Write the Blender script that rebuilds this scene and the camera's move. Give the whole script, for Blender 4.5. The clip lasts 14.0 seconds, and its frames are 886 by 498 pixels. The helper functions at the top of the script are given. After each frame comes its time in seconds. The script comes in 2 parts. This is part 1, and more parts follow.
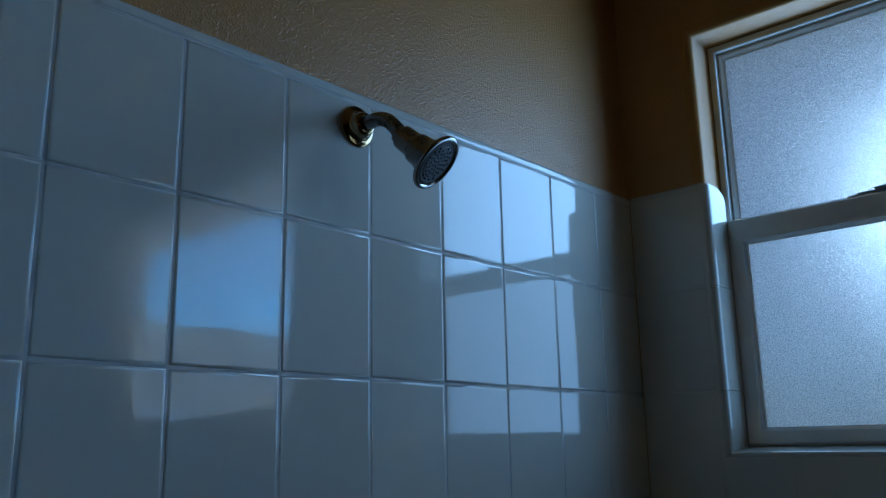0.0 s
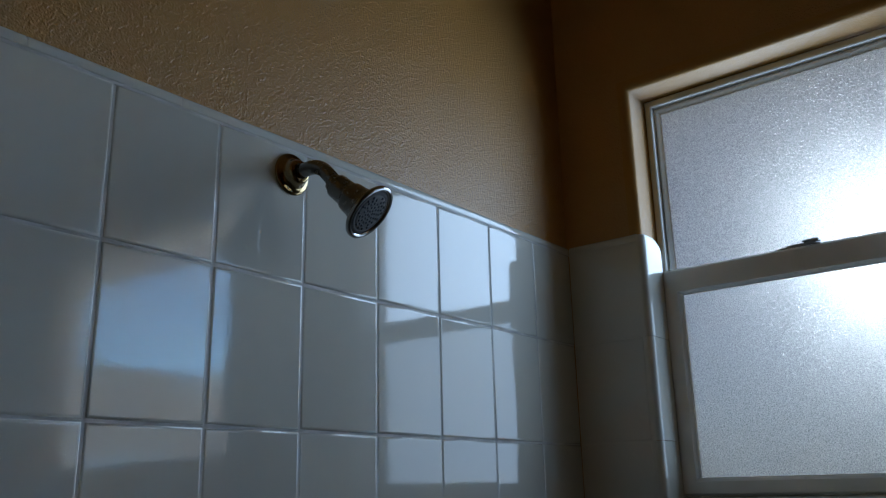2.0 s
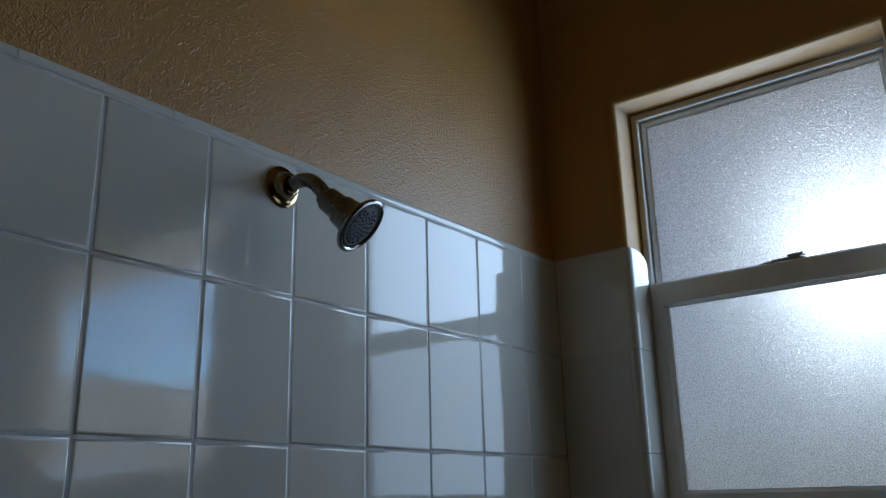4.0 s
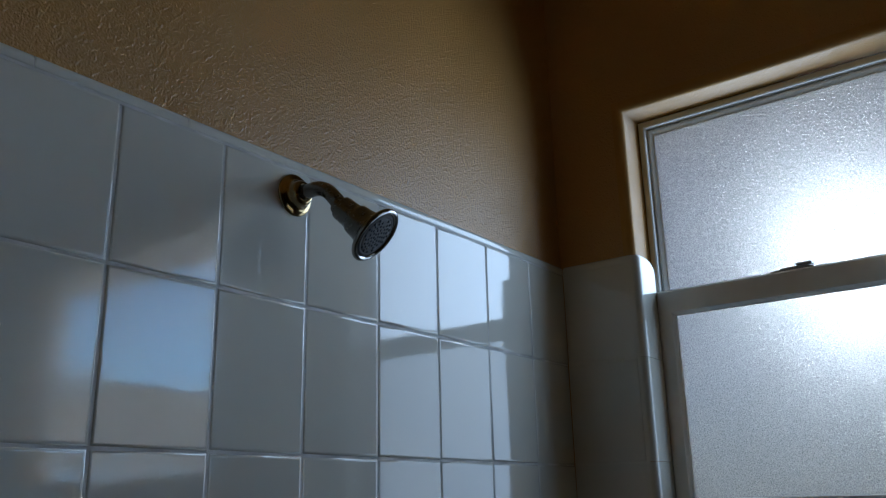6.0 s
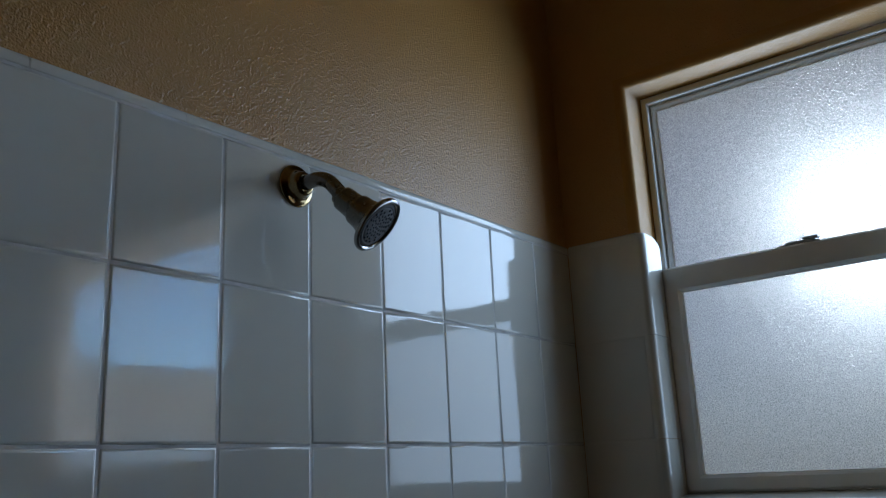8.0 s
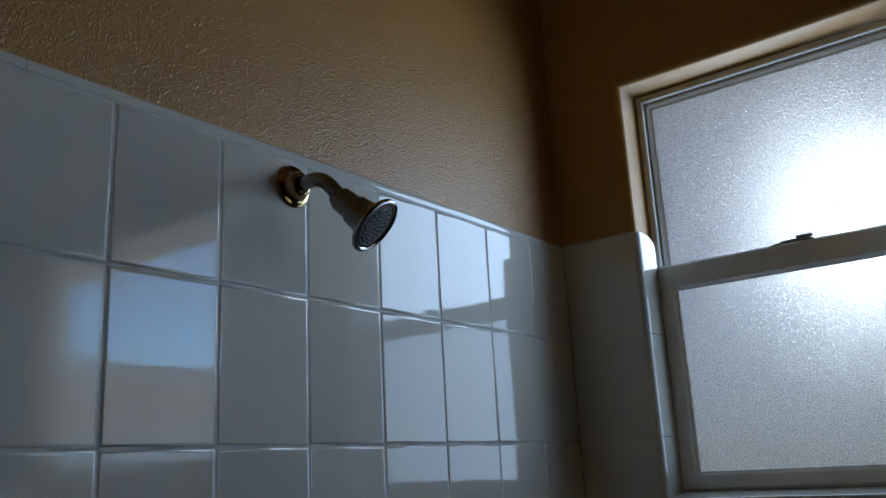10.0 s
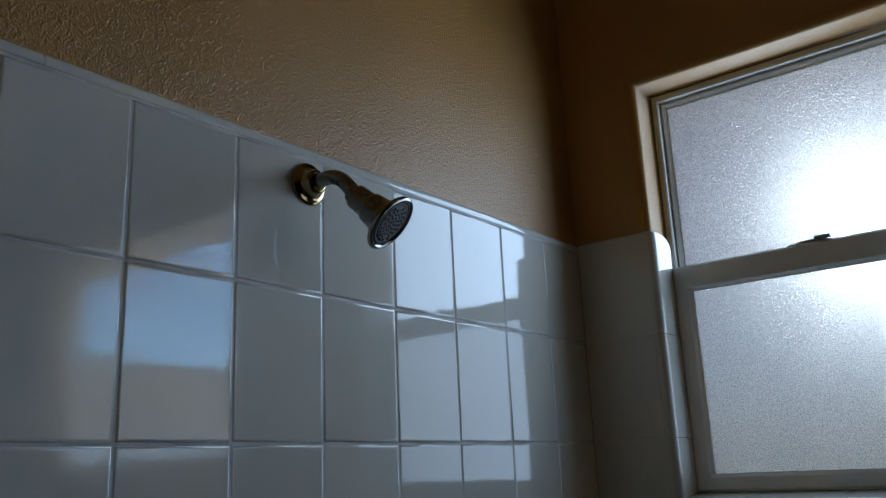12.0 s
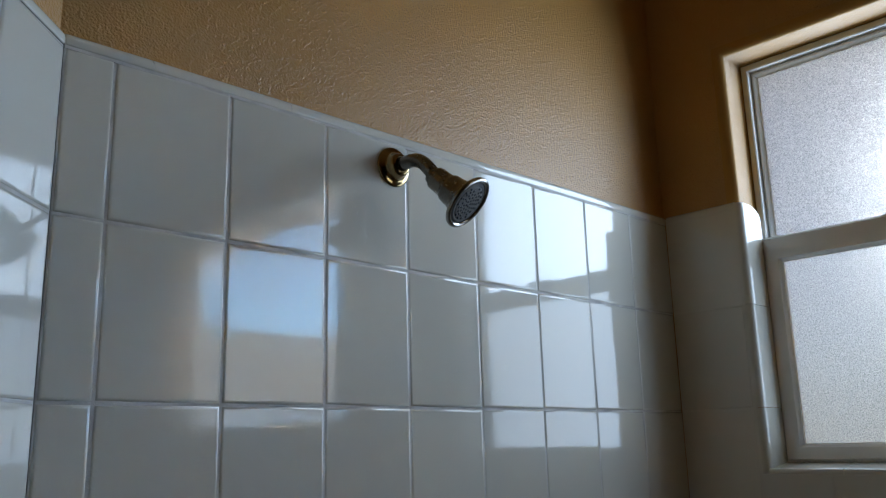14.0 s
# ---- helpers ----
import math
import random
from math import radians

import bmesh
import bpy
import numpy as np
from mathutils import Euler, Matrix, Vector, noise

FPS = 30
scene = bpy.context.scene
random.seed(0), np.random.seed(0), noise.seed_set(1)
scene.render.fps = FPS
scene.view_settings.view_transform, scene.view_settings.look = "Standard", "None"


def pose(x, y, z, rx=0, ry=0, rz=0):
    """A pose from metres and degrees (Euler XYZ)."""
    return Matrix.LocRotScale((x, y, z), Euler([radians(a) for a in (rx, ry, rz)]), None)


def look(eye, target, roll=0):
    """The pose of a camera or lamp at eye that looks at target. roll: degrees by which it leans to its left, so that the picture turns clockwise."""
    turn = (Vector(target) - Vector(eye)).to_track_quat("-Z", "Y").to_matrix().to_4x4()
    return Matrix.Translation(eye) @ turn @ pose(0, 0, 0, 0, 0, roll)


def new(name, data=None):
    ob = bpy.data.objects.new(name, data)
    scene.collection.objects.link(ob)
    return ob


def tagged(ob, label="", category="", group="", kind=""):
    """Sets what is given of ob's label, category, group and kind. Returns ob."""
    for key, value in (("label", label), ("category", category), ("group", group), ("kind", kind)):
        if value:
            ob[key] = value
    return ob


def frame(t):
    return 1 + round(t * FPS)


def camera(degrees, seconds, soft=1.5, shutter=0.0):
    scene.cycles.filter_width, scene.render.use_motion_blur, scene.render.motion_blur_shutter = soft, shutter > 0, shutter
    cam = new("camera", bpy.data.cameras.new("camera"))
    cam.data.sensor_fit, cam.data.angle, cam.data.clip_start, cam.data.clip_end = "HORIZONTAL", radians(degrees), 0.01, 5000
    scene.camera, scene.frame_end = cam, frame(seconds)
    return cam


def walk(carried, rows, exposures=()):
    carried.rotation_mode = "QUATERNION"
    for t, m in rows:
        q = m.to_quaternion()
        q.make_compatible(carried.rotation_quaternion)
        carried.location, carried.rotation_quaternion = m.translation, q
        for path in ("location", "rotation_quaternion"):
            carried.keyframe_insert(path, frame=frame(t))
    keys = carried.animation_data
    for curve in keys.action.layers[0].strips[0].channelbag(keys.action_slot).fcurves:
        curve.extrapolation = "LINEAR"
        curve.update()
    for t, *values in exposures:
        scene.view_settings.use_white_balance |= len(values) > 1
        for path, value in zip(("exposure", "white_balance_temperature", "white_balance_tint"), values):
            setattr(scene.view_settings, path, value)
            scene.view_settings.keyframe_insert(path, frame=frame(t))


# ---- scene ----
cam = camera(55.9, 14.0, soft=1.2)
PATH = [
    (0, (-0.339, -0.859, 1.356), (1.113, 0.44, 1.809), -1.1),
    (0.5, (-0.317, -0.854, 1.367), (1.15, 0.404, 1.883), -0.7),
    (1, (-0.314, -0.859, 1.372), (1.176, 0.366, 1.901), -1.5),
    (1.5, (-0.323, -0.869, 1.366), (1.175, 0.34, 1.907), -2.3),
    (2, (-0.321, -0.877, 1.366), (1.187, 0.315, 1.916), -1.3),
    (2.5, (-0.328, -0.872, 1.361), (1.185, 0.309, 1.923), -1.7),
    (3, (-0.33, -0.875, 1.365), (1.192, 0.293, 1.93), -1.7),
    (5.5, (-0.333, -0.848, 1.381), (1.204, 0.296, 1.955), -1.3),
    (6, (-0.346, -0.846, 1.385), (1.192, 0.296, 1.958), -1.3),
    (6.5, (-0.344, -0.845, 1.391), (1.189, 0.332, 1.906), -1.6),
    (7, (-0.345, -0.848, 1.396), (1.184, 0.335, 1.911), -2.0),
    (7.5, (-0.344, -0.852, 1.4), (1.189, 0.324, 1.916), -2.6),
    (8, (-0.344, -0.853, 1.402), (1.196, 0.315, 1.918), -2.7),
    (10.5, (-0.352, -0.847, 1.407), (1.2, 0.308, 1.914), -3.0),
    (11, (-0.353, -0.844, 1.406), (1.197, 0.313, 1.915), -2.9),
    (11.5, (-0.349, -0.845, 1.405), (1.198, 0.316, 1.913), -2.6),
    (12, (-0.35, -0.843, 1.404), (1.184, 0.334, 1.915), -2.5),
    (12.5, (-0.355, -0.868, 1.411), (1.11, 0.395, 1.923), -2.4),
    (13, (-0.379, -0.867, 1.407), (1.011, 0.476, 1.92), -1.7),
    (13.5, (-0.388, -0.895, 1.393), (0.969, 0.495, 1.871), -1.4),
    (14, (-0.372, -0.925, 1.393), (0.996, 0.462, 1.846), -1.5),
]
walk(cam, [(t, look(eye, target, roll)) for t, eye, target, roll in PATH],
     exposures=[(0.0,2.04,4750,-4),(0.5,1.79,5350,1),(1.0,2.06,5950,4),(1.5,2.22,6300,5),(3.0,2.27,6480,6),(12.0,2.27,6600,7),(12.5,2.28,6750,7),(13.0,2.86,7050,8),(13.5,3.05,7150,9),(14.0,3.08,7200,9)])


# ---- light ----
UPPER_W, LOWER_W = 0.82, 0.27         # watts of the daylight through the obscure panes
SUN_AZ, SUN_EL = 9.0, 13.5            # degrees from +x towards +y, and above the horizon
world = bpy.data.worlds.new("world")
scene.world = world
world.use_nodes = True
wn, wl = world.node_tree.nodes, world.node_tree.links
sky = wn.new("ShaderNodeTexSky")
sky.sky_type, sky.sun_disc = "NISHITA", False
sky.sun_elevation, sky.sun_rotation = radians(SUN_EL), radians(90 - SUN_AZ)
sky.air_density, sky.dust_density, sky.ozone_density = 1.0, 0.35, 5.0
sky.altitude = 1500
wn["Background"].inputs["Strength"].default_value = 0.53
wl.new(sky.outputs["Color"], wn["Background"].inputs["Color"])

sun_way = Vector((math.cos(radians(SUN_EL)) * math.cos(radians(SUN_AZ)),
                  math.cos(radians(SUN_EL)) * math.sin(radians(SUN_AZ)), math.sin(radians(SUN_EL))))
sun = new("sun", bpy.data.lights.new("sun", "SUN"))
sun.data.energy, sun.data.angle, sun.data.color = 2.9, radians(0.5), (1.0, 0.93, 0.82)
sun.matrix_world = look(sun_way * 30, (0, 0, 0))

# sky light through the two obscure panes
for name, x, y0, y1, z0, z1, power in (("upper_pane_daylight", 1.347, -0.678, -0.188, 1.803, 2.172, UPPER_W), ("lower_pane_daylight", 1.322, -0.652, -0.214, 1.375, 1.743, LOWER_W)):
    lamp = new(name, bpy.data.lights.new(name, "AREA"))
    lamp.data.shape, lamp.data.size, lamp.data.size_y = "RECTANGLE", y1 - y0, z1 - z0
    lamp.data.energy, lamp.data.color = power, (0.48, 0.68, 1.0)
    lamp.data.spread = radians(140)
    lamp.matrix_world = look((x, (y0 + y1) / 2, (z0 + z1) / 2), (x - 1, (y0 + y1) / 2, (z0 + z1) / 2))


# ---- materials ----
def material(name, color, rough=0.5, metal=0.0):
    m = bpy.data.materials.new(name)
    m.use_nodes = True
    b = m.node_tree.nodes["Principled BSDF"]
    b.inputs["Base Color"].default_value = (*color, 1)
    b.inputs["Roughness"].default_value = rough
    b.inputs["Metallic"].default_value = metal
    return m, m.node_tree.nodes, m.node_tree.links, b


def noise_tex(nodes, links, scale, detail=3.0, rough=0.5, stretch=None):
    """A noise in the object's own metres."""
    c = nodes.new("ShaderNodeTexCoord")
    n = nodes.new("ShaderNodeTexNoise")
    n.inputs["Scale"].default_value, n.inputs["Detail"].default_value, n.inputs["Roughness"].default_value = scale, detail, rough
    out = c.outputs["Object"]
    info = nodes.new("ShaderNodeObjectInfo")
    shift = nodes.new("ShaderNodeVectorMath")
    shift.operation = "MULTIPLY_ADD"
    shift.inputs[1].default_value = (7.3, 5.1, 9.7)
    links.new(info.outputs["Random"], shift.inputs[0])
    links.new(out, shift.inputs[2])
    out = shift.outputs["Vector"]
    if stretch:
        mp = nodes.new("ShaderNodeMapping")
        mp.inputs["Scale"].default_value = stretch
        links.new(out, mp.inputs["Vector"])
        out = mp.outputs["Vector"]
    links.new(out, n.inputs["Vector"])
    return n.outputs["Fac"]


def ramp(nodes, links, value, stops):
    r = nodes.new("ShaderNodeValToRGB")
    while len(r.color_ramp.elements) < len(stops):
        r.color_ramp.elements.new(0.5)
    for e, (p, c) in zip(r.color_ramp.elements, stops):
        e.position = p
        e.color = (*c, 1) if isinstance(c, tuple) else (c, c, c, 1)
    links.new(value, r.inputs["Fac"])
    return r.outputs["Color"]


def bump(nodes, links, target, height, strength, distance, after=None):
    b = nodes.new("ShaderNodeBump")
    b.inputs["Strength"].default_value, b.inputs["Distance"].default_value = strength, distance
    links.new(height, b.inputs["Height"])
    if after:
        links.new(after, b.inputs["Normal"])
    if target:
        links.new(b.outputs["Normal"], target.inputs["Normal"])
    return b.outputs["Normal"]


def make_plaster(name, color, dark, peel_depth=0.0006, drop_depth=0.0011, gloss=0.65):
    """Sprayed orange-peel texture under satin paint: small round lumps, a few larger drops, fine roller grain."""
    m, n, l, b = material(name, color, 0.42)
    l.new(ramp(n, l, noise_tex(n, l, 2.2, 4), [(0.3, dark), (0.7, color)]), b.inputs["Base Color"])
    l.new(ramp(n, l, noise_tex(n, l, 6, 3), [(0.3, 0.36), (0.7, 0.48)]), b.inputs["Roughness"])
    peel = ramp(n, l, noise_tex(n, l, 310, 1.5, 0.45), [(0.34, 0.0), (0.62, 1.0)])
    first = bump(n, l, None, peel, 1.0, peel_depth)
    drops = ramp(n, l, noise_tex(n, l, 135, 1.0), [(0.54, 0.0), (0.66, 1.0)])
    second = bump(n, l, None, drops, 0.55, drop_depth, first)
    bump(n, l, b, noise_tex(n, l, 600, 2), 0.25, 0.0003, second)
    b.inputs["Specular IOR Level"].default_value = gloss
    return m


def make_tile():
    m, n, l, b = material("glazed_tile", (0.7, 0.69, 0.6), 0.05)
    info = n.new("ShaderNodeObjectInfo")
    l.new(ramp(n, l, info.outputs["Random"], [(0.0, (0.50, 0.49, 0.435)), (1.0, (0.55, 0.54, 0.48))]), b.inputs["Base Color"])
    l.new(ramp(n, l, noise_tex(n, l, 14, 5, 0.6), [(0.3, 0.04), (0.75, 0.095)]), b.inputs["Roughness"])
    first = bump(n, l, None, noise_tex(n, l, 13, 1.0), 0.06, 0.004)
    bump(n, l, b, noise_tex(n, l, 160, 2), 0.03, 0.0006, first)
    b.inputs["IOR"].default_value = 1.51
    return m


def make_grout():
    m, n, l, b = material("grout", (0.5, 0.49, 0.47), 0.85)
    l.new(ramp(n, l, noise_tex(n, l, 25, 5), [(0.3, (0.36, 0.35, 0.33)), (0.7, (0.56, 0.55, 0.53))]), b.inputs["Base Color"])
    bump(n, l, b, noise_tex(n, l, 700, 2), 0.5, 0.0006)
    return m


def make_vinyl():
    m, n, l, b = material("white_vinyl", (0.78, 0.78, 0.76), 0.32)
    l.new(ramp(n, l, noise_tex(n, l, 9, 4), [(0.3, (0.70, 0.70, 0.67)), (0.7, (0.80, 0.80, 0.78))]), b.inputs["Base Color"])
    bump(n, l, b, noise_tex(n, l, 300, 2), 0.06, 0.0004)
    return m


def make_frosted():
    """Obscure glass: pebbled faces, tint darkened to dim the pane, pebble glitter put into the colours; a little light
    is scattered widely inside.
    """
    m, n, l, b = material("obscure_glass", (0.004, 0.005, 0.0065), 0.31)
    b.inputs["Transmission Weight"].default_value = 1.0
    b.inputs["IOR"].default_value = 1.45
    grain = noise_tex(n, l, 430, 2.5, 0.65)
    l.new(ramp(n, l, grain, [(0.32, (0.0014, 0.0019, 0.0028)), (0.70, (0.0098, 0.0120, 0.0152))]), b.inputs["Base Color"])
    relief = bump(n, l, b, grain, 1.0, 0.00042)
    milky = n.new("ShaderNodeBsdfTranslucent")
    l.new(ramp(n, l, grain, [(0.32, (0.046, 0.041, 0.034)), (0.70, (0.165, 0.149, 0.124))]), milky.inputs["Color"])
    l.new(relief, milky.inputs["Normal"])
    both = n.new("ShaderNodeAddShader")
    l.new(b.outputs["BSDF"], both.inputs[0])
    l.new(milky.outputs["BSDF"], both.inputs[1])
    l.new(both.outputs["Shader"], n["Material Output"].inputs["Surface"])
    return m


def make_clear():
    m, n, l, b = material("clear_glass", (1, 1, 1), 0.0)
    b.inputs["Transmission Weight"].default_value = 1.0
    b.inputs["IOR"].default_value = 1.45
    return m


def make_metal(name, color, dark, rough, lo=None):
    m, n, l, b = material(name, color, rough, 1.0)
    l.new(ramp(n, l, noise_tex(n, l, 60, 5, 0.6), [(0.3, dark), (0.65, color)]), b.inputs["Base Color"])
    l.new(ramp(n, l, noise_tex(n, l, 140, 4, 0.6), [(0.3, lo or rough * 0.9), (0.75, rough * 1.12)]), b.inputs["Roughness"])
    return m


def make_plain(name, a, c, scale, rough=0.8, rel=0.3, dist=0.002, fine=60):
    m, n, l, b = material(name, a, rough)
    l.new(ramp(n, l, noise_tex(n, l, scale, 5), [(0.3, a), (0.7, c)]), b.inputs["Base Color"])
    bump(n, l, b, noise_tex(n, l, fine, 4), rel, dist)
    return m


PLASTER = make_plaster("tan_orange_peel_plaster", (0.40, 0.205, 0.050), (0.35, 0.176, 0.041))
# Same paint for the reveals, smooth; gloss lowered to dim their window-lit faces.
DIM_BEAD = make_plaster("smooth_tan_corner_bead", (0.40, 0.205, 0.050), (0.35, 0.176, 0.041), 0.00015, 0.0002, 0.3)
CEILING = make_plain("tan_ceiling_paint", (0.36, 0.215, 0.075), (0.40, 0.24, 0.09), 3, 0.8, 0.5, 0.002, 150)
TILE = make_tile()
GROUT = make_grout()
VINYL = make_vinyl()
FROSTED = make_frosted()
CLEAR = make_clear()
BRASS = make_metal("worn_polished_brass", (0.28, 0.195, 0.09), (0.17, 0.12, 0.06), 0.12)
NICKEL = make_metal("tarnished_nickel", (0.185, 0.168, 0.148), (0.165, 0.15, 0.13), 0.26)
CHROME = make_metal("bright_chrome", (0.32, 0.30, 0.28), (0.24, 0.22, 0.20), 0.13)
FACE = make_plain("grey_rubbery_plastic", (0.042, 0.038, 0.033), (0.056, 0.051, 0.045), 40, 0.75, 0.1, 0.0004, 400)
RUBBER = make_plain("black_rubber", (0.006, 0.006, 0.006), (0.010, 0.010, 0.010), 90, 0.6)
LATCH = make_plain("grey_latch_metal", (0.24, 0.24, 0.24), (0.32, 0.32, 0.31), 80, 0.4)
FLOOR = make_plain("beige_floor_sheet", (0.25, 0.175, 0.10), (0.30, 0.215, 0.125), 6, 0.5)
STUCCO = make_plain("tan_stucco", (0.54, 0.38, 0.23), (0.62, 0.45, 0.29), 2, 0.9, 0.6, 0.01, 30)
ROOF = make_plain("tan_roof_tiles", (0.52, 0.31, 0.17), (0.62, 0.40, 0.24), 3, 0.85, 0.6, 0.02, 6)
DIRT = make_plain("dry_ground", (0.56, 0.45, 0.33), (0.64, 0.53, 0.40), 0.8, 0.95, 0.5, 0.02, 8)
BLIND = make_plain("white_blind_slat", (0.72, 0.71, 0.68), (0.76, 0.75, 0.72), 20, 0.45, 0.05)


# ---- builders ----
def mesh_from(name, bm, mat, smooth=False):
    me = bpy.data.meshes.new(name)
    bmesh.ops.recalc_face_normals(bm, faces=bm.faces)
    if smooth:
        for f in bm.faces:
            f.smooth = True
    bm.to_mesh(me)
    bm.free()
    me.materials.append(mat)
    return me


def part(name, bm, mat, parent=None, label="", smooth=False, kind=""):
    ob = new(name, mesh_from(name, bm, mat, smooth))
    if parent:
        ob.parent = parent
    return tagged(ob, label, kind=kind)


def empty(name, place=(0, 0, 0)):
    ob = new(name)
    ob.location = place
    return ob


def add_box(bm, lo, hi, bevel=0.0):
    ret = bmesh.ops.create_cube(bm, size=1)
    for v in ret["verts"]:
        v.co = Vector([(a + c) / 2 + k * (c - a) for a, c, k in zip(lo, hi, v.co)])
    if bevel:
        edges = list({e for v in ret["verts"] for e in v.link_edges})
        bmesh.ops.bevel(bm, geom=edges, offset=bevel, segments=2, profile=0.5, affect="EDGES")
    return bm


def box(lo, hi, bevel=0.0):
    return add_box(bmesh.new(), lo, hi, bevel)


def lathe(profile, m=None, segs=40):
    """Turns (radius, height) pairs round the local z axis; m places it."""
    bm = bmesh.new()
    rings = []
    for r, h in profile:
        if r < 1e-6:
            rings.append([bm.verts.new((0, 0, h))])
        else:
            rings.append([bm.verts.new((r * math.cos(2 * math.pi * k / segs), r * math.sin(2 * math.pi * k / segs), h)) for k in range(segs)])
    for a, c in zip(rings, rings[1:]):
        for k in range(segs):
            j = (k + 1) % segs
            if len(a) == 1:
                bm.faces.new((a[0], c[k], c[j]))
            elif len(c) == 1:
                bm.faces.new((a[k], a[j], c[0]))
            else:
                bm.faces.new((a[k], a[j], c[j], c[k]))
    if m is not None:
        bm.transform(m)
    return bm


def tube(points, radius, segs=24):
    """A round pipe along points, with closed ends."""
    bm = bmesh.new()
    rings = []
    side = Vector((1, 0, 0))
    for i, p in enumerate(points):
        d = (points[min(i + 1, len(points) - 1)] - points[max(i - 1, 0)]).normalized()
        up = d.cross(side).normalized()
        rings.append([bm.verts.new(p + radius * (math.cos(2 * math.pi * k / segs) * side + math.sin(2 * math.pi * k / segs) * up)) for k in range(segs)])
    for a, c in zip(rings, rings[1:]):
        for k in range(segs):
            j = (k + 1) % segs
            bm.faces.new((a[k], a[j], c[j], c[k]))
    bm.faces.new(rings[0])
    bm.faces.new(rings[-1])
    return bm


def rect_sweep(loops):
    """Skins a row of rectangles given as (x, y0, y1, z0, z1), all facing the x axis."""
    bm = bmesh.new()
    rings = [[bm.verts.new((x, *c)) for c in ((y0, z0), (y1, z0), (y1, z1), (y0, z1))] for x, y0, y1, z0, z1 in loops]
    for a, c in zip(rings, rings[1:]):
        for k in range(4):
            j = (k + 1) % 4
            bm.faces.new((a[k], a[j], c[j], c[k]))
    return bm


def frame_ring(x0, x1, y0, y1, z0, z1, wl, wr, wb, wt, bevel=0.0):
    """A rectangular frame: outer y0..y1 (y0 is the end nearest the corner), z0..z1; widths of its sides."""
    bm = bmesh.new()
    b = bevel
    oy0, oy1, oz0, oz1 = y0, y1, z0, z1
    iy0, iy1, iz0, iz1 = y0 - wl, y1 + wr, z0 + wb, z1 - wt
    loops = [(x1, oy0, oy1, oz0, oz1), (x0 + b, oy0, oy1, oz0, oz1), (x0, oy0 - b, oy1 + b, oz0 + b, oz1 - b),
             (x0, iy0 + b, iy1 - b, iz0 - b, iz1 + b), (x0 + b, iy0, iy1, iz0, iz1), (x1, iy0, iy1, iz0, iz1)]
    rings = [[bm.verts.new((x, *c)) for c in ((a0, c0), (a1, c0), (a1, c1), (a0, c1))] for x, a0, a1, c0, c1 in loops]
    for a, c in zip(rings, rings[1:] + rings[:1]):
        for k in range(4):
            j = (k + 1) % 4
            bm.faces.new((a[k], a[j], c[j], c[k]))
    return bm


# ---- setting ----
# The corner of the tiled end wall and the window wall stands at x = 1.232, y = 0; tile faces lie at y = 0 and x = 1.232,
# the plaster 9 mm behind them.
XB, TH = 1.232, 0.009
XC = -0.060                       # where the end wall meets the slanting wall
TW, TT = 0.155, 0.205             # tile pitch
Z1 = 1.650                        # first level joint
ZTOP, ZTRIM = 1.849, 1.867        # top of the tiles, top of the trim
H = 2.75
YS, XW = -5.6, -6.4              # far walls of the room

wall_end = part("wall_north", box((XC - 0.004, TH, 0), (XB + TH, 0.14, H)), PLASTER)
tagged(wall_end, "tan orange-peel plaster wall above white glazed tiles", kind="structure")

# Window wall: strips round two openings
W1 = (-0.162, -0.700, 1.330, 2.199)
W2 = (-1.280, -2.500, 1.440, 2.310)
R = 0.020
xb0, xb1 = XB + TH, 1.400
bm = bmesh.new()
for y0, y1, z0, z1 in ((0.14, W1[0] + R, 0, H), (W1[1] - R, W2[0] + R, 0, H), (W2[1] - R, YS, 0, H),
                       (W1[0] + R, W1[1] - R, 0, W1[2] - R), (W1[0] + R, W1[1] - R, W1[3] + R, H),
                       (W2[0] + R, W2[1] - R, 0, W2[2] - R), (W2[0] + R, W2[1] - R, W2[3] + R, H)):
    add_box(bm, (xb0, y1, z0), (xb1, y0, z1))
wall_window = part("wall_east", bm, PLASTER)
tagged(wall_window, "tan plaster wall with two window openings, tiled below", kind="structure")
for w in (W1, W2):
    loops = []
    for k in range(7):
        a = math.pi / 2 * k / 6
        o, dx = R * (1 - math.sin(a)), R * (1 - math.cos(a))
        loops.append((xb0 + dx, w[0] + o, w[1] - o, w[2] - o, w[3] + o))
    loops.append((1.399, *w))
    bm = rect_sweep(loops)
    ob = part("reveal", bm, DIM_BEAD, wall_window, smooth=True)
    side = ob.data.polygons[-1]                       # its faces look into the opening
    middle = Vector((side.center.x, (w[0] + w[1]) / 2, (w[2] + w[3]) / 2))
    if side.normal.dot(middle - side.center) < 0:
        ob.data.flip_normals()

# Slanting wall at 45 degrees and the rest of the room
S = math.sqrt(0.5)
D_END = 1.0
d_out = Vector((S, -S, 0))                     # its face looks this way
d_run = Vector((-S, -S, 0))                    # from the corner towards the room
bm = bmesh.new()
pts = [Vector((XC, 0, 0)) - d_out * TH - d_run * 0.004, Vector((XC, 0, 0)) - d_out * TH + d_run * (D_END + 0.15),
       Vector((XC, 0, 0)) - d_out * 0.14 + d_run * (D_END + 0.15), Vector((XC, 0, 0)) - d_out * 0.14 - d_run * 0.05]
low = [bm.verts.new(p) for p in pts]
high = [bm.verts.new(p + Vector((0, 0, H))) for p in pts]
bm.faces.new(low), bm.faces.new(high)
for k in range(4):
    bm.faces.new((low[k], low[(k + 1) % 4], high[(k + 1) % 4], high[k]))
wall_slant = part("wall_northwest", bm, PLASTER)
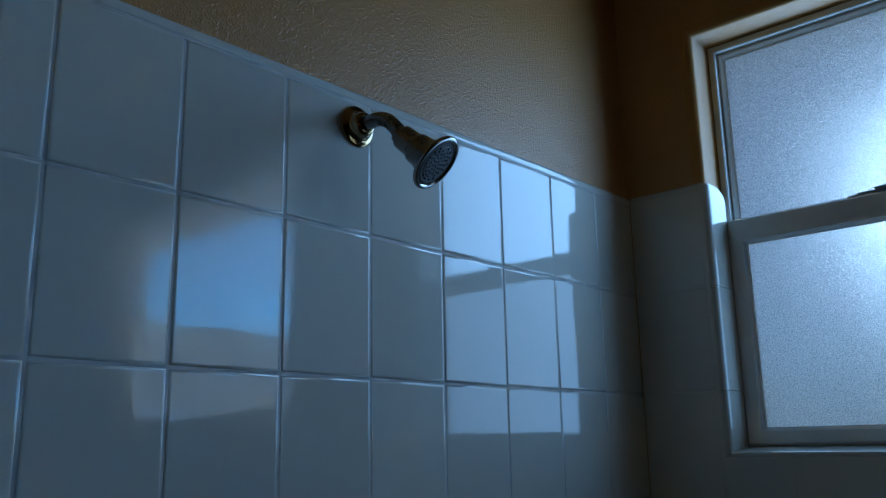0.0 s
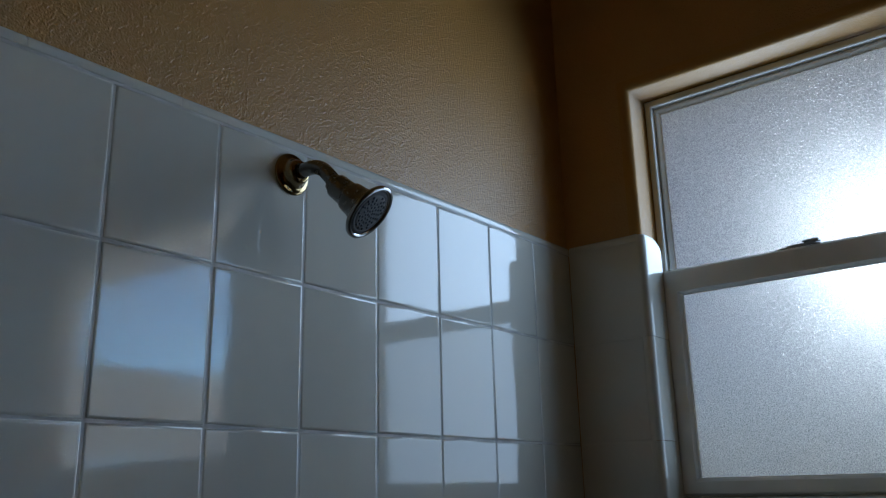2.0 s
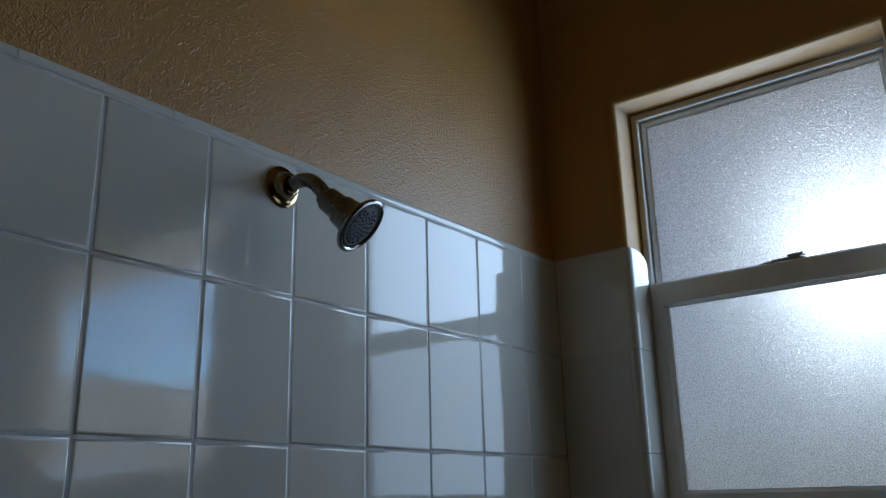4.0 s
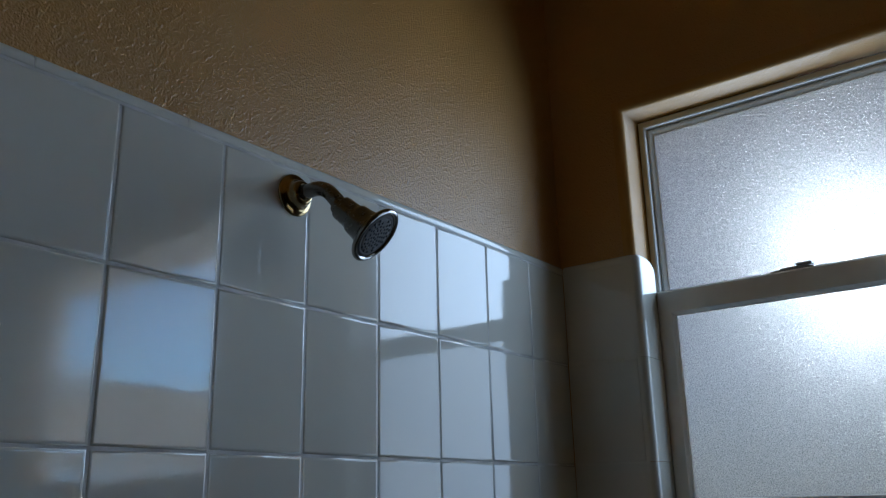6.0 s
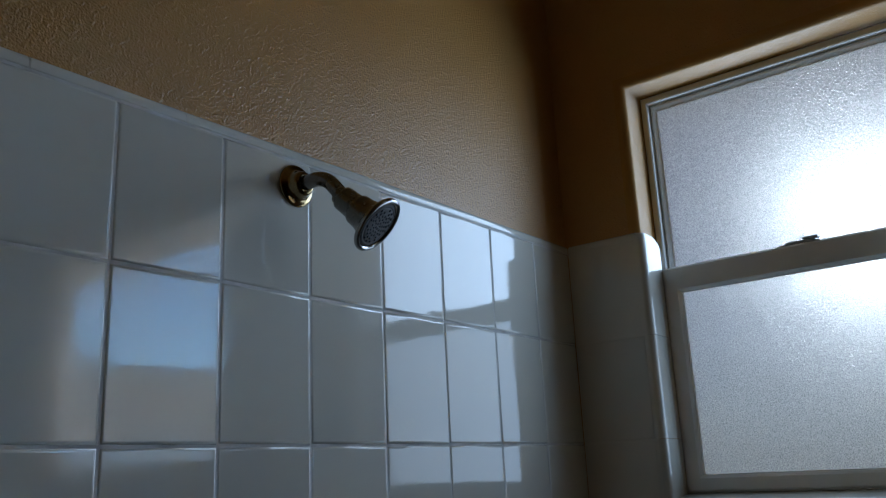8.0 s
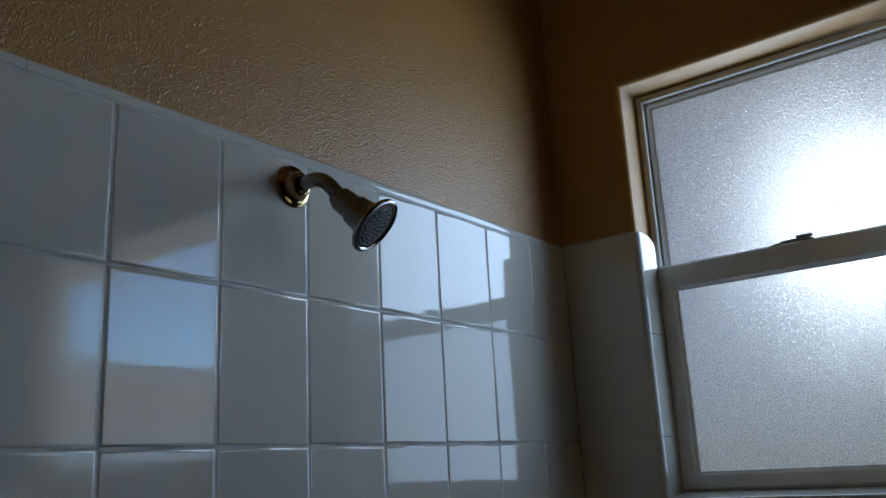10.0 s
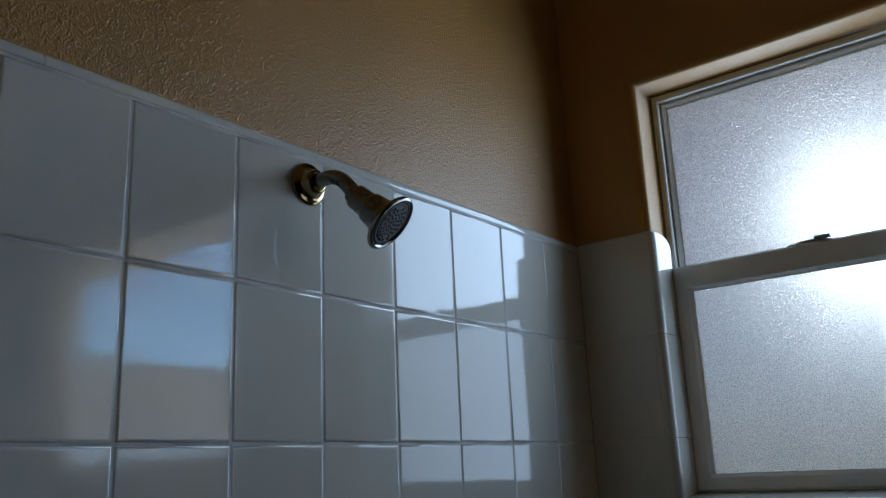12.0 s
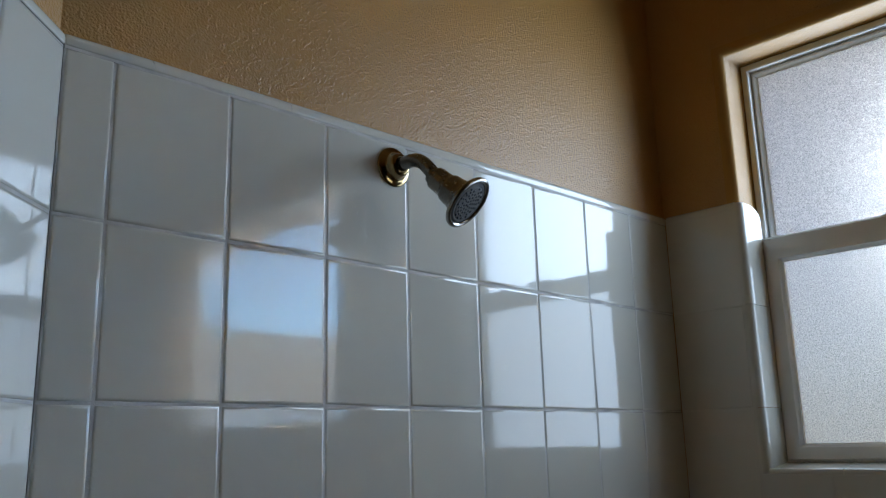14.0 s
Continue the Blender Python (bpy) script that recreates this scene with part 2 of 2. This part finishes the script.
tagged(wall_slant, "slanting wall with white glazed tiles below tan plaster", kind="structure")

yw = -(D_END + 0.15) * S
wall_w = part("wall_west", box((XW - 0.1, YS, 0), (XW, yw, H)), PLASTER)
tagged(wall_w, "plain tan plaster wall", kind="structure")
wall_n2 = part("wall_north_far", box((XW, yw, 0), (XC + yw - TH * S, yw + 0.1, H)), PLASTER)
tagged(wall_n2, "plain tan plaster wall", kind="structure")
wall_s = part("wall_south", box((XW - 0.1, YS - 0.12, 0), (1.40, YS, H)), PLASTER)
tagged(wall_s, "plain tan plaster wall", kind="structure")
floor = part("floor", box((XW - 0.1, YS - 0.12, -0.10), (1.40, 0.14, 0.0)), FLOOR)
tagged(floor, "beige sheet floor of the bathroom", kind="structure")
ceiling = part("ceiling", box((XW - 0.1, YS - 0.12, H), (1.40, 0.14, H + 0.1)), CEILING)
tagged(ceiling, "tan painted ceiling", kind="structure")


# ---- window with obscure glass ----
def vinyl_window():
    win = tagged(empty("window_1", (1.32, -0.433, 1.34)), "white vinyl single-hung window with pebbled obscure glass", kind="structure")

    def sub(name, bm, mat, parent=win, label="", smooth=False):
        bm.transform(Matrix.Translation(-Vector(win.location)))
        return part(name, bm, mat, parent, label, smooth)

    y0, y1, z0, z1 = -0.168, -0.698, 1.334, 2.192
    sub("window_frame", frame_ring(1.330, 1.368, y0 + 0.0045, y1, z0, z1 + 0.0055, 0.0145, 0.010, 0.012, 0.0155, 0.002), VINYL)
    sub("upper_sash", frame_ring(1.343, 1.360, y0 - 0.008, y1 + 0.008, 1.770, z1 - 0.008, 0.015, 0.015, 0.030, 0.016, 0.006), VINYL)
    lower = sub("lower_sash", frame_ring(1.314, 1.341, y0 - 0.006, y1 + 0.006, 1.341, 1.797, 0.034, 0.034, 0.030, 0.052, 0.004), VINYL)
    sub("glazing_bead", frame_ring(1.320, 1.330, y0 - 0.038, y1 + 0.038, 1.369, 1.747, 0.005, 0.005, 0.005, 0.005, 0.002), VINYL, lower)
    sub("pane", box((1.352, y1 + 0.020, 1.798), (1.357, y0 - 0.020, z1 - 0.020)), FROSTED, win, "pebbled obscure glass")
    sub("pane", box((1.328, y1 + 0.040, 1.369), (1.333, y0 - 0.040, 1.755)), FROSTED, win, "pebbled obscure glass")
    for y, z in ((-0.534, 1.8705), (-0.6075, 1.886)):
        sub("speck", lathe([(0.0, 0.0), (0.0012, 0.0), (0.0010, 0.0003), (0.0, 0.0004)], Matrix.Translation((1.3519, y, z)) @ Matrix.Rotation(radians(-90), 4, "Y"), 8), RUBBER, win, "tiny dark speck on the glass")
    # cam latch on the meeting rail
    bm = box((1.318, -0.494, 1.797), (1.338, -0.413, 1.800), 0.001)
    add_box(bm, (1.320, -0.486, 1.800), (1.337, -0.430, 1.804), 0.0015)
    latch = sub("latch", bm, LATCH, win, "small grey cam latch")
    sub("latch_lever", add_box(box((1.312, -0.492, 1.804), (1.332, -0.462, 1.808), 0.0015), (1.309, -0.493, 1.801), (1.315, -0.478, 1.807), 0.0015), LATCH, latch)
    return win


vinyl_window()


def clear_window():
    win = tagged(empty("window_2", (1.34, -1.89, 1.44)), "white vinyl picture window with clear glass", kind="structure")

    def sub(name, bm, mat):
        bm.transform(Matrix.Translation(-Vector(win.location)))
        return part(name, bm, mat, win)

    sub("window_frame", frame_ring(1.346, 1.366, W2[0] - 0.002, W2[1] + 0.002, W2[2] + 0.002, W2[3] - 0.002, 0.045, 0.045, 0.045, 0.045, 0.003), VINYL)
    pane = sub("pane", box((1.358, W2[1] + 0.044, W2[2] + 0.044), (1.362, W2[0] - 0.044, W2[3] - 0.044)), CLEAR)
    pane.visible_shadow = False
    blind = tagged(empty("window_blind", (1.30, -1.89, 2.29)), "white slatted blind with open slats in the window recess", "blind")

    def piece(name, bm, label=""):
        bm.transform(Matrix.Translation(-Vector(blind.location)))
        return part(name, bm, BLIND, blind, label)

    piece("headrail", box((1.285, W2[1] + 0.012, 2.280), (1.315, W2[0] - 0.012, 2.305), 0.002))
    slat = None
    k = 0
    while 2.262 - 0.031 * k > W2[2] + 0.03:
        if slat is None:
            bm = bmesh.new()
            add_box(bm, (-0.015, -0.595, -0.0010), (0.015, 0.595, 0.0010))
            slat = mesh_from("slat", bm, BLIND)
        ob = new("slat", slat)
        ob.parent = blind
        ob.matrix_basis = pose(0, 0, 2.262 - 0.031 * k - 2.29, 0, 1 + 1.2 * math.sin(k * 1.7), 0)
        k += 1
    piece("bottom_rail", box((1.288, W2[1] + 0.015, W2[2] + 0.010), (1.312, W2[0] - 0.015, W2[2] + 0.022), 0.002))


clear_window()


# ---- shower head ----
def shower_head():
    fx, fz = 0.436, 1.809
    thing = tagged(empty("shower_head", (fx, 0, fz)), "tarnished nickel shower head on a bent arm with brass wall flange", "shower head")

    def sub(name, bm, mat, parent=thing, label="", smooth=True):
        bm.transform(Matrix.Translation((-fx, 0, -fz)))
        return part(name, bm, mat, parent, label, smooth)

    out = Matrix.Translation((fx, 0, fz)) @ Matrix.Rotation(radians(90), 4, "X")     # local z looks out of the wall
    flange = [(0.0, 0.0), (0.0308, 0.0), (0.0315, 0.0012), (0.0313, 0.0028), (0.0302, 0.0042), (0.0284, 0.0050), (0.0262, 0.0054), (0.0240, 0.0060),
              (0.0222, 0.0072), (0.0207, 0.0092), (0.0197, 0.0118), (0.0190, 0.0150), (0.0182, 0.0180), (0.0168, 0.0206), (0.0148, 0.0222), (0.0126, 0.0228), (0.0112, 0.0224), (0.0108, 0.0200)]
    sub("wall_flange", lathe(flange, out, 56), BRASS, label="worn polished brass flange")
    # arm: level out of the wall, then bent down
    pitch = radians(48)
    pts = [Vector((fx, -0.004, fz)), Vector((fx, -0.03, fz))]
    c, rb = Vector((fx, -0.038, fz - 0.050)), 0.050
    for k in range(13):
        a = pitch * k / 12
        pts.append(c + rb * Vector((0, -math.sin(a), math.cos(a))))
    axis = Vector((0.0, -math.cos(pitch), -math.sin(pitch)))
    pts.append(pts[-1] + axis * 0.030)
    sub("arm", tube(pts, 0.0106, 28), NICKEL)
    end = pts[-1]
    aim = Vector((0.26, -0.69, -0.67)).normalized()
    m = Matrix.Translation(end - axis * 0.006 - aim * 0.007 - Vector((0, 0, 0.003))) @ aim.to_track_quat("Z", "Y").to_matrix().to_4x4()
    nut = [(0.0, 0.001), (0.0112, 0.001), (0.0128, 0.002), (0.0133, 0.0035), (0.0133, 0.010), (0.0128, 0.0125), (0.0128, 0.014)]
    sub("swivel_nut", lathe(nut, m, 32), NICKEL)
    bell = [(0.0, 0.0085), (0.0150, 0.0085), (0.0170, 0.0100), (0.0176, 0.013), (0.0180, 0.026), (0.0186, 0.034), (0.0200, 0.0365), (0.0216, 0.0385),
            (0.0222, 0.043), (0.0228, 0.050), (0.0242, 0.057), (0.0270, 0.064), (0.0310, 0.0695), (0.0345, 0.0728), (0.0372, 0.0745), (0.0372, 0.077), (0.0, 0.077)]
    body = sub("bell", lathe(bell, m, 64), NICKEL)
    rim = [(0.0366, 0.0735), (0.0400, 0.0735), (0.0412, 0.0748), (0.0416, 0.0768), (0.0412, 0.0790), (0.0400, 0.0802), (0.0368, 0.0803), (0.0352, 0.0796), (0.0340, 0.0782), (0.0336, 0.0768), (0.0366, 0.0735)]
    sub("rim", lathe(rim, m, 64), CHROME, body, "smooth polished rim")
    face = [(0.0, 0.0796), (0.0150, 0.0795), (0.0240, 0.0791), (0.0276, 0.0787), (0.0281, 0.0781), (0.0286, 0.0787), (0.0308, 0.0786), (0.0318, 0.0781), (0.0322, 0.0772), (0.0345, 0.0772), (0.0345, 0.076), (0.0, 0.076)]
    plate = sub("spray_plate", lathe(face, m, 64), FACE, thing, "dark grey spray plate")
    tip = mesh_from("nozzle", lathe([(0.0021, 0.0), (0.0020, 0.0012), (0.0015, 0.0017), (0.0, 0.0017)], None, 8), RUBBER)
    for rad, count in ((0.0045, 5), (0.0098, 9), (0.0152, 14), (0.0205, 18), (0.0252, 16)):
        for k in range(count):
            if rad > 0.02 and k % 5 == 4:
                continue
            a = 2 * math.pi * (k + 0.35 * rad * 100) / count
            ob = new("nozzle", tip)
            ob.parent = plate
            ob.matrix_basis = Matrix.Translation((-fx, 0, -fz)) @ m @ Matrix.Translation((rad * math.cos(a), rad * math.sin(a), 0.0786))
    return thing


shower_head()


# ---- outside ----
ground = part("ground", box((1.40, -400, -0.6), (800, 400, -0.25)), DIRT)
tagged(ground, "dry bare ground outside the house", kind="structure")
bm = bmesh.new()
add_box(bm, (1.40, -6, 2.50), (1.95, 3, 2.56))
add_box(bm, (1.93, -6, 2.47), (1.97, 3, 2.62))
eave = tagged(part("eave", bm, STUCCO), "tan painted soffit of the roof overhang", kind="structure")
fence = tagged(empty("garden_wall", (17.5, 8, -0.25)), "tan block wall round the garden", "wall")
part("block_panel", box((-0.1, -14, 0), (0.1, 12, 1.75), 0.01), STUCCO, fence)
part("coping", box((-0.14, -14, 1.75), (0.14, 12, 1.82), 0.01), STUCCO, fence)

house = tagged(empty("neighbour_house", (1.0, -17.5, -0.25)), "long tan stucco house with a tan tiled gable roof", "house")
part("house_wall", box((0, 0, 0), (22, 6.4, 2.45)), STUCCO, house)
bm = bmesh.new()
prof = ((6.9, 2.20), (3.2, 3.95), (-0.5, 2.20), (-0.5, 2.06), (3.2, 3.79), (6.9, 2.06))
ends = [[bm.verts.new((x, y, z)) for y, z in prof] for x in (-0.5, 22.5)]
for k in range(6):
    bm.faces.new((ends[0][k], ends[0][(k + 1) % 6], ends[1][(k + 1) % 6], ends[1][k]))
bm.faces.new(ends[0]), bm.faces.new(ends[1])
part("roof", bm, ROOF, house)
part("fascia", box((-0.5, 6.9, 2.02), (22.5, 6.94, 2.22)), VINYL, house)
course = mesh_from("roof_course", box((-11.5, -0.19, -0.02), (11.5, 0.19, 0.035), 0.012), ROOF)
rise = math.atan2(1.75, 3.7)
for k in range(11):
    ob = new("roof_course", course)
    ob.parent = house
    d = 0.2 + 0.375 * k
    ob.matrix_basis = pose(11.0, 6.9 - d * math.cos(rise), 2.22 + d * math.sin(rise), -math.degrees(rise) + 4, 0, 0)


# ---- tiles ----
def tile_mesh(name, w, h, depth=0.008, flat=True):
    """A pressed tile with cushioned edges, centred on its face, local z out of the wall."""
    bm = bmesh.new()
    rings = []
    for inset, z in ((0.0, -depth), (0.0, -0.0026), (0.0005, -0.0015), (0.0014, -0.0007), (0.0027, -0.0002), (0.0042, 0.0)):
        a, c = w / 2 - inset, h / 2 - inset
        rings.append([bm.verts.new((x, y, z)) for x, y in ((-a, -c), (a, -c), (a, c), (-a, c))])
    for p, q in zip(rings, rings[1:]):
        for k in range(4):
            j = (k + 1) % 4
            bm.faces.new((p[k], p[j], q[j], q[k])).smooth = True
    bm.faces.new(rings[-1]).smooth = False
    me = bpy.data.meshes.new(name)
    bm.to_mesh(me)
    bm.free()
    me.materials.append(TILE)
    return me


def trim_mesh(length, rise=ZTRIM - ZTOP - 0.001, depth=TH):
    """A rounded top trim: a straight foot, then a quarter round back to the plaster."""
    bm = bmesh.new()
    prof = [(-depth, 0.0), (-0.0012, 0.0), (-0.0003, 0.0008), (0.0, 0.002)]
    r = depth + 0.0002
    for k in range(9):
        a = math.pi / 2 * k / 8
        prof.append((-r + r * math.cos(a), rise - r + r * math.sin(a)))
    prof.append((-depth, rise))
    xs = (-length / 2, -length / 2 + 0.001, length / 2 - 0.001, length / 2)
    count = len(prof)

    def ring(i):
        s = 0.0008 if i in (0, 3) else 0.0
        return [bm.verts.new((xs[i], z - (s if k > 2 else 0), o - (s if o > -depth + 0.001 else 0))) for k, (o, z) in enumerate(prof)]

    for i in range(3):
        p, q = ring(i), ring(i + 1)
        for k in range(count):
            j = (k + 1) % count
            f = bm.faces.new((p[j], q[j], q[k], p[k]))
            f.smooth = 0 < k < count - 2
        if i != 1:
            bm.faces.new(p if i == 0 else q[::-1])
    me = bpy.data.meshes.new("trim_tile")
    bm.to_mesh(me)
    bm.free()
    me.materials.append(TILE)
    return me


class Face:
    """A tiled face: origin, run, and outward way; local x along the run, y up, z outwards."""

    def __init__(self, owner, origin, run, lean=0.0):
        self.owner, self.run, self.origin = owner, Vector(run).normalized(), Vector(origin)
        self.out = self.run.cross(Vector((0, 0, 1)))
        self.meshes = {}
        self.lean = lean                # degrees by which the tiles were set out of true
        self.rnd = random.Random(len(owner.name) * 7 + 3)

    def put(self, name, mesh, u, z, tilt=True, off=0.0):
        base = Matrix((self.run, Vector((0, 0, 1)), self.out)).transposed().to_4x4()
        base.translation = self.origin + self.run * u + Vector((0, 0, z)) + self.out * (off + (self.rnd.uniform(-0.0003, 0.0003) if tilt else 0))
        if tilt:
            base = base @ pose(0, 0, 0, self.rnd.gauss(0, 0.13), self.lean + self.rnd.gauss(0, 0.13), self.rnd.gauss(0, 0.04))
        ob = new(name, mesh)
        ob.parent = self.owner
        ob.matrix_basis = base
        return ob

    def tile(self, u0, u1, z0, z1, gap=0.0032):
        key = (round(u1 - u0, 4), round(z1 - z0, 4))
        if key not in self.meshes:
            self.meshes[key] = tile_mesh("tile", key[0] - gap, key[1] - gap)
        return self.put("tile", self.meshes[key], (u0 + u1) / 2, (z0 + z1) / 2)

    def bed(self, u0, u1, z0, z1, back=0.0019, mat=GROUT):
        """Grout behind and between the tiles."""
        bm = box((u0, z0, -TH + 0.0005), (u1, z1, -back))
        ob = part("grout", bm, mat, self.owner)
        base = Matrix((self.run, Vector((0, 0, 1)), self.out)).transposed().to_4x4()
        base.translation = self.origin
        ob.matrix_basis = base
        return ob

    def trims(self, edges, z=ZTOP + 0.0008):
        for a, c in zip(edges, edges[1:]):
            key = ("trim", round(c - a, 4))
            if key not in self.meshes:
                self.meshes[key] = trim_mesh(c - a - 0.0007)
            self.put("trim_tile", self.meshes[key], (a + c) / 2, z, tilt=False, off=self.rnd.uniform(0.0, 0.0003))


levels = [ZTOP, Z1] + [Z1 - TT * k for k in range(1, 8)] + [0.0]

end_face = Face(wall_end, (0, 0, 0), (1, 0, 0), -0.75)
cols = [XC] + [TW * k for k in range(0, 8)] + [XB]
for a, c in zip(cols, cols[1:]):
    for z1, z0 in zip(levels, levels[1:]):
        end_face.tile(a, c, z0, z1)
end_face.bed(XC, XB, 0, ZTOP)
end_face.bed(XC, XB, ZTOP - 0.003, ZTRIM - 0.006, 0.0007)
end_face.trims([XC, 0.047] + [0.047 + 0.2025 * k for k in range(1, 6)] + [XB])

slant_face = Face(wall_slant, (XC, 0, 0), -d_run)
cols = [0.0] + [-TW * (k + 0.85) for k in range(0, 6)]
for a, c in zip(cols, cols[1:]):
    for z1, z0 in zip(levels, levels[1:]):
        slant_face.tile(c, a, z0, z1)
slant_face.bed(cols[-1], 0, 0, ZTOP)
slant_face.trims([-0.2025 * k for k in range(4, -1, -1)])

win_face = Face(wall_window, (XB, 0, 0), (0, -1, 0))
JE = 0.158                          # face edge of the jamb tiles
below = [1.330 - 0.010] + [z for z in levels if z < 1.30]
for z1, z0 in zip(levels, levels[1:]):
    if z1 > 1.33:
        win_face.tile(0.0, JE, max(z0, 1.24), z1, 0.0010)
for z1, z0 in zip([1.24] + [z for z in levels if z < 1.2], [z for z in levels if z < 1.2]):
    for k in range(6):
        win_face.tile(TW * k, TW * (k + 1), z0, z1)
for k in range(1, 5):
    win_face.tile(JE + 0.1355 * (k - 1), JE + 0.1355 * k, 1.24, 1.3215, 0.0014)
for z1, z0 in zip(levels, levels[1:]):
    if z1 > 1.33:
        win_face.tile(0.708, 0.93, max(z0, 1.24), z1)
win_face.bed(0.0, JE, 0, ZTOP, 0.0005, TILE)
win_face.bed(JE, 0.706, 0, 1.320, 0.0006, TILE)
win_face.bed(0.706, 0.93, 0, ZTOP)
win_face.bed(0.0, JE, ZTOP - 0.003, ZTRIM - 0.006, 0.0004, TILE)
win_face.bed(JE - 0.004, JE + 0.004, 1.32, ZTRIM - 0.008, 0.0004, TILE)
win_face.trims([0.0, JE + 0.002])


def jamb_mesh(height, depth=0.084, r=0.014, cap=False):
    """A bullnose tile that turns from the wall's face into the window's opening; local x into the room's width, z up."""
    bm = bmesh.new()
    prof = [(0.0, TH), (0.0, 0.0022), (0.0006, 0.0006), (0.0016, 0.0)]
    for k in range(1, 9):
        a = math.pi / 2 * k / 8
        prof.append((0.0036 + r * math.sin(a), r * (1 - math.cos(a))))
    prof += [(0.0036 + r, depth), (0.006, depth), (0.006, TH)]
    zs = (0.0, 0.001, height - 0.001, height)
    if cap:                             # the top piece is rounded over towards the window
        prof[-3:-3] = [(0.0036 + r, depth * k) for k in (0.3, 0.5, 0.6, 0.7, 0.8, 0.88, 0.95)]
        zs = (0.0, 0.001, height - 0.004, height)
    count = len(prof)

    def ring(i):
        s = (0.0020 if cap and i == 3 else 0.0008) if i in (0, 3) else 0.0
        low = []
        for u, v in prof:
            t = max(0.0, (v / depth - 0.5) / 0.5)
            drop = 0.024 * (1 - math.sqrt(max(0.0, 1 - t * t))) if cap and i > 1 else 0.0
            low.append(bm.verts.new((u - s * (0.003 < u), v + (s if v < 0.02 else 0), zs[i] - drop)))
        return low

    for i in range(3):
        p, q = ring(i), ring(i + 1)
        for k in range(count):
            j = (k + 1) % count
            bm.faces.new((p[j], q[j], q[k], p[k])).smooth = 2 < k < count - 4
        if i == 0:
            bm.faces.new(p)
        elif i == 2:
            bm.faces.new(q[::-1])
    me = bpy.data.meshes.new("jamb_tile")
    bm.to_mesh(me)
    bm.free()
    me.materials.append(TILE)
    return me


def put_jambs(y, flip):
    for z1, z0 in ((ZTRIM - 0.003, Z1), (Z1, Z1 - TT), (Z1 - TT, 1.3205)):
        ob = new("jamb_tile", jamb_mesh(z1 - z0 - 0.0007, cap=z0 == Z1))
        ob.parent = wall_window
        # local x -> away from the corner, local y -> into the wall
        m = Matrix(((0, 1, 0), (-1 if not flip else 1, 0, 0), (0, 0, 1))).to_4x4()
        m.translation = (XB + 0.0004, y, z0 + 0.0008)
        ob.matrix_basis = m


put_jambs(-JE, False)
put_jambs(-0.708, True)

# window sill of bullnose tiles, sloping a little to the room
edges = [-0.1735, -0.312, -0.467, -0.622, -0.694]
for a, c in zip(edges, edges[1:]):
    bm = box((0.0, -(a - c) / 2 + 0.0006, -0.012), (0.090, (a - c) / 2 - 0.0006, 0.0))
    nose = [e for e in bm.edges if all(v.co.x < 0.001 for v in e.verts) and abs(e.verts[0].co.y - e.verts[1].co.y) > 0.01]
    bmesh.ops.bevel(bm, geom=nose, offset=0.0055, segments=4, profile=0.5, affect="EDGES")
    ob = part("sill_tile", bm, TILE, wall_window)
    ob.matrix_basis = pose(XB - 0.0005, (a + c) / 2, 1.3290, 0, -6.5, 0)
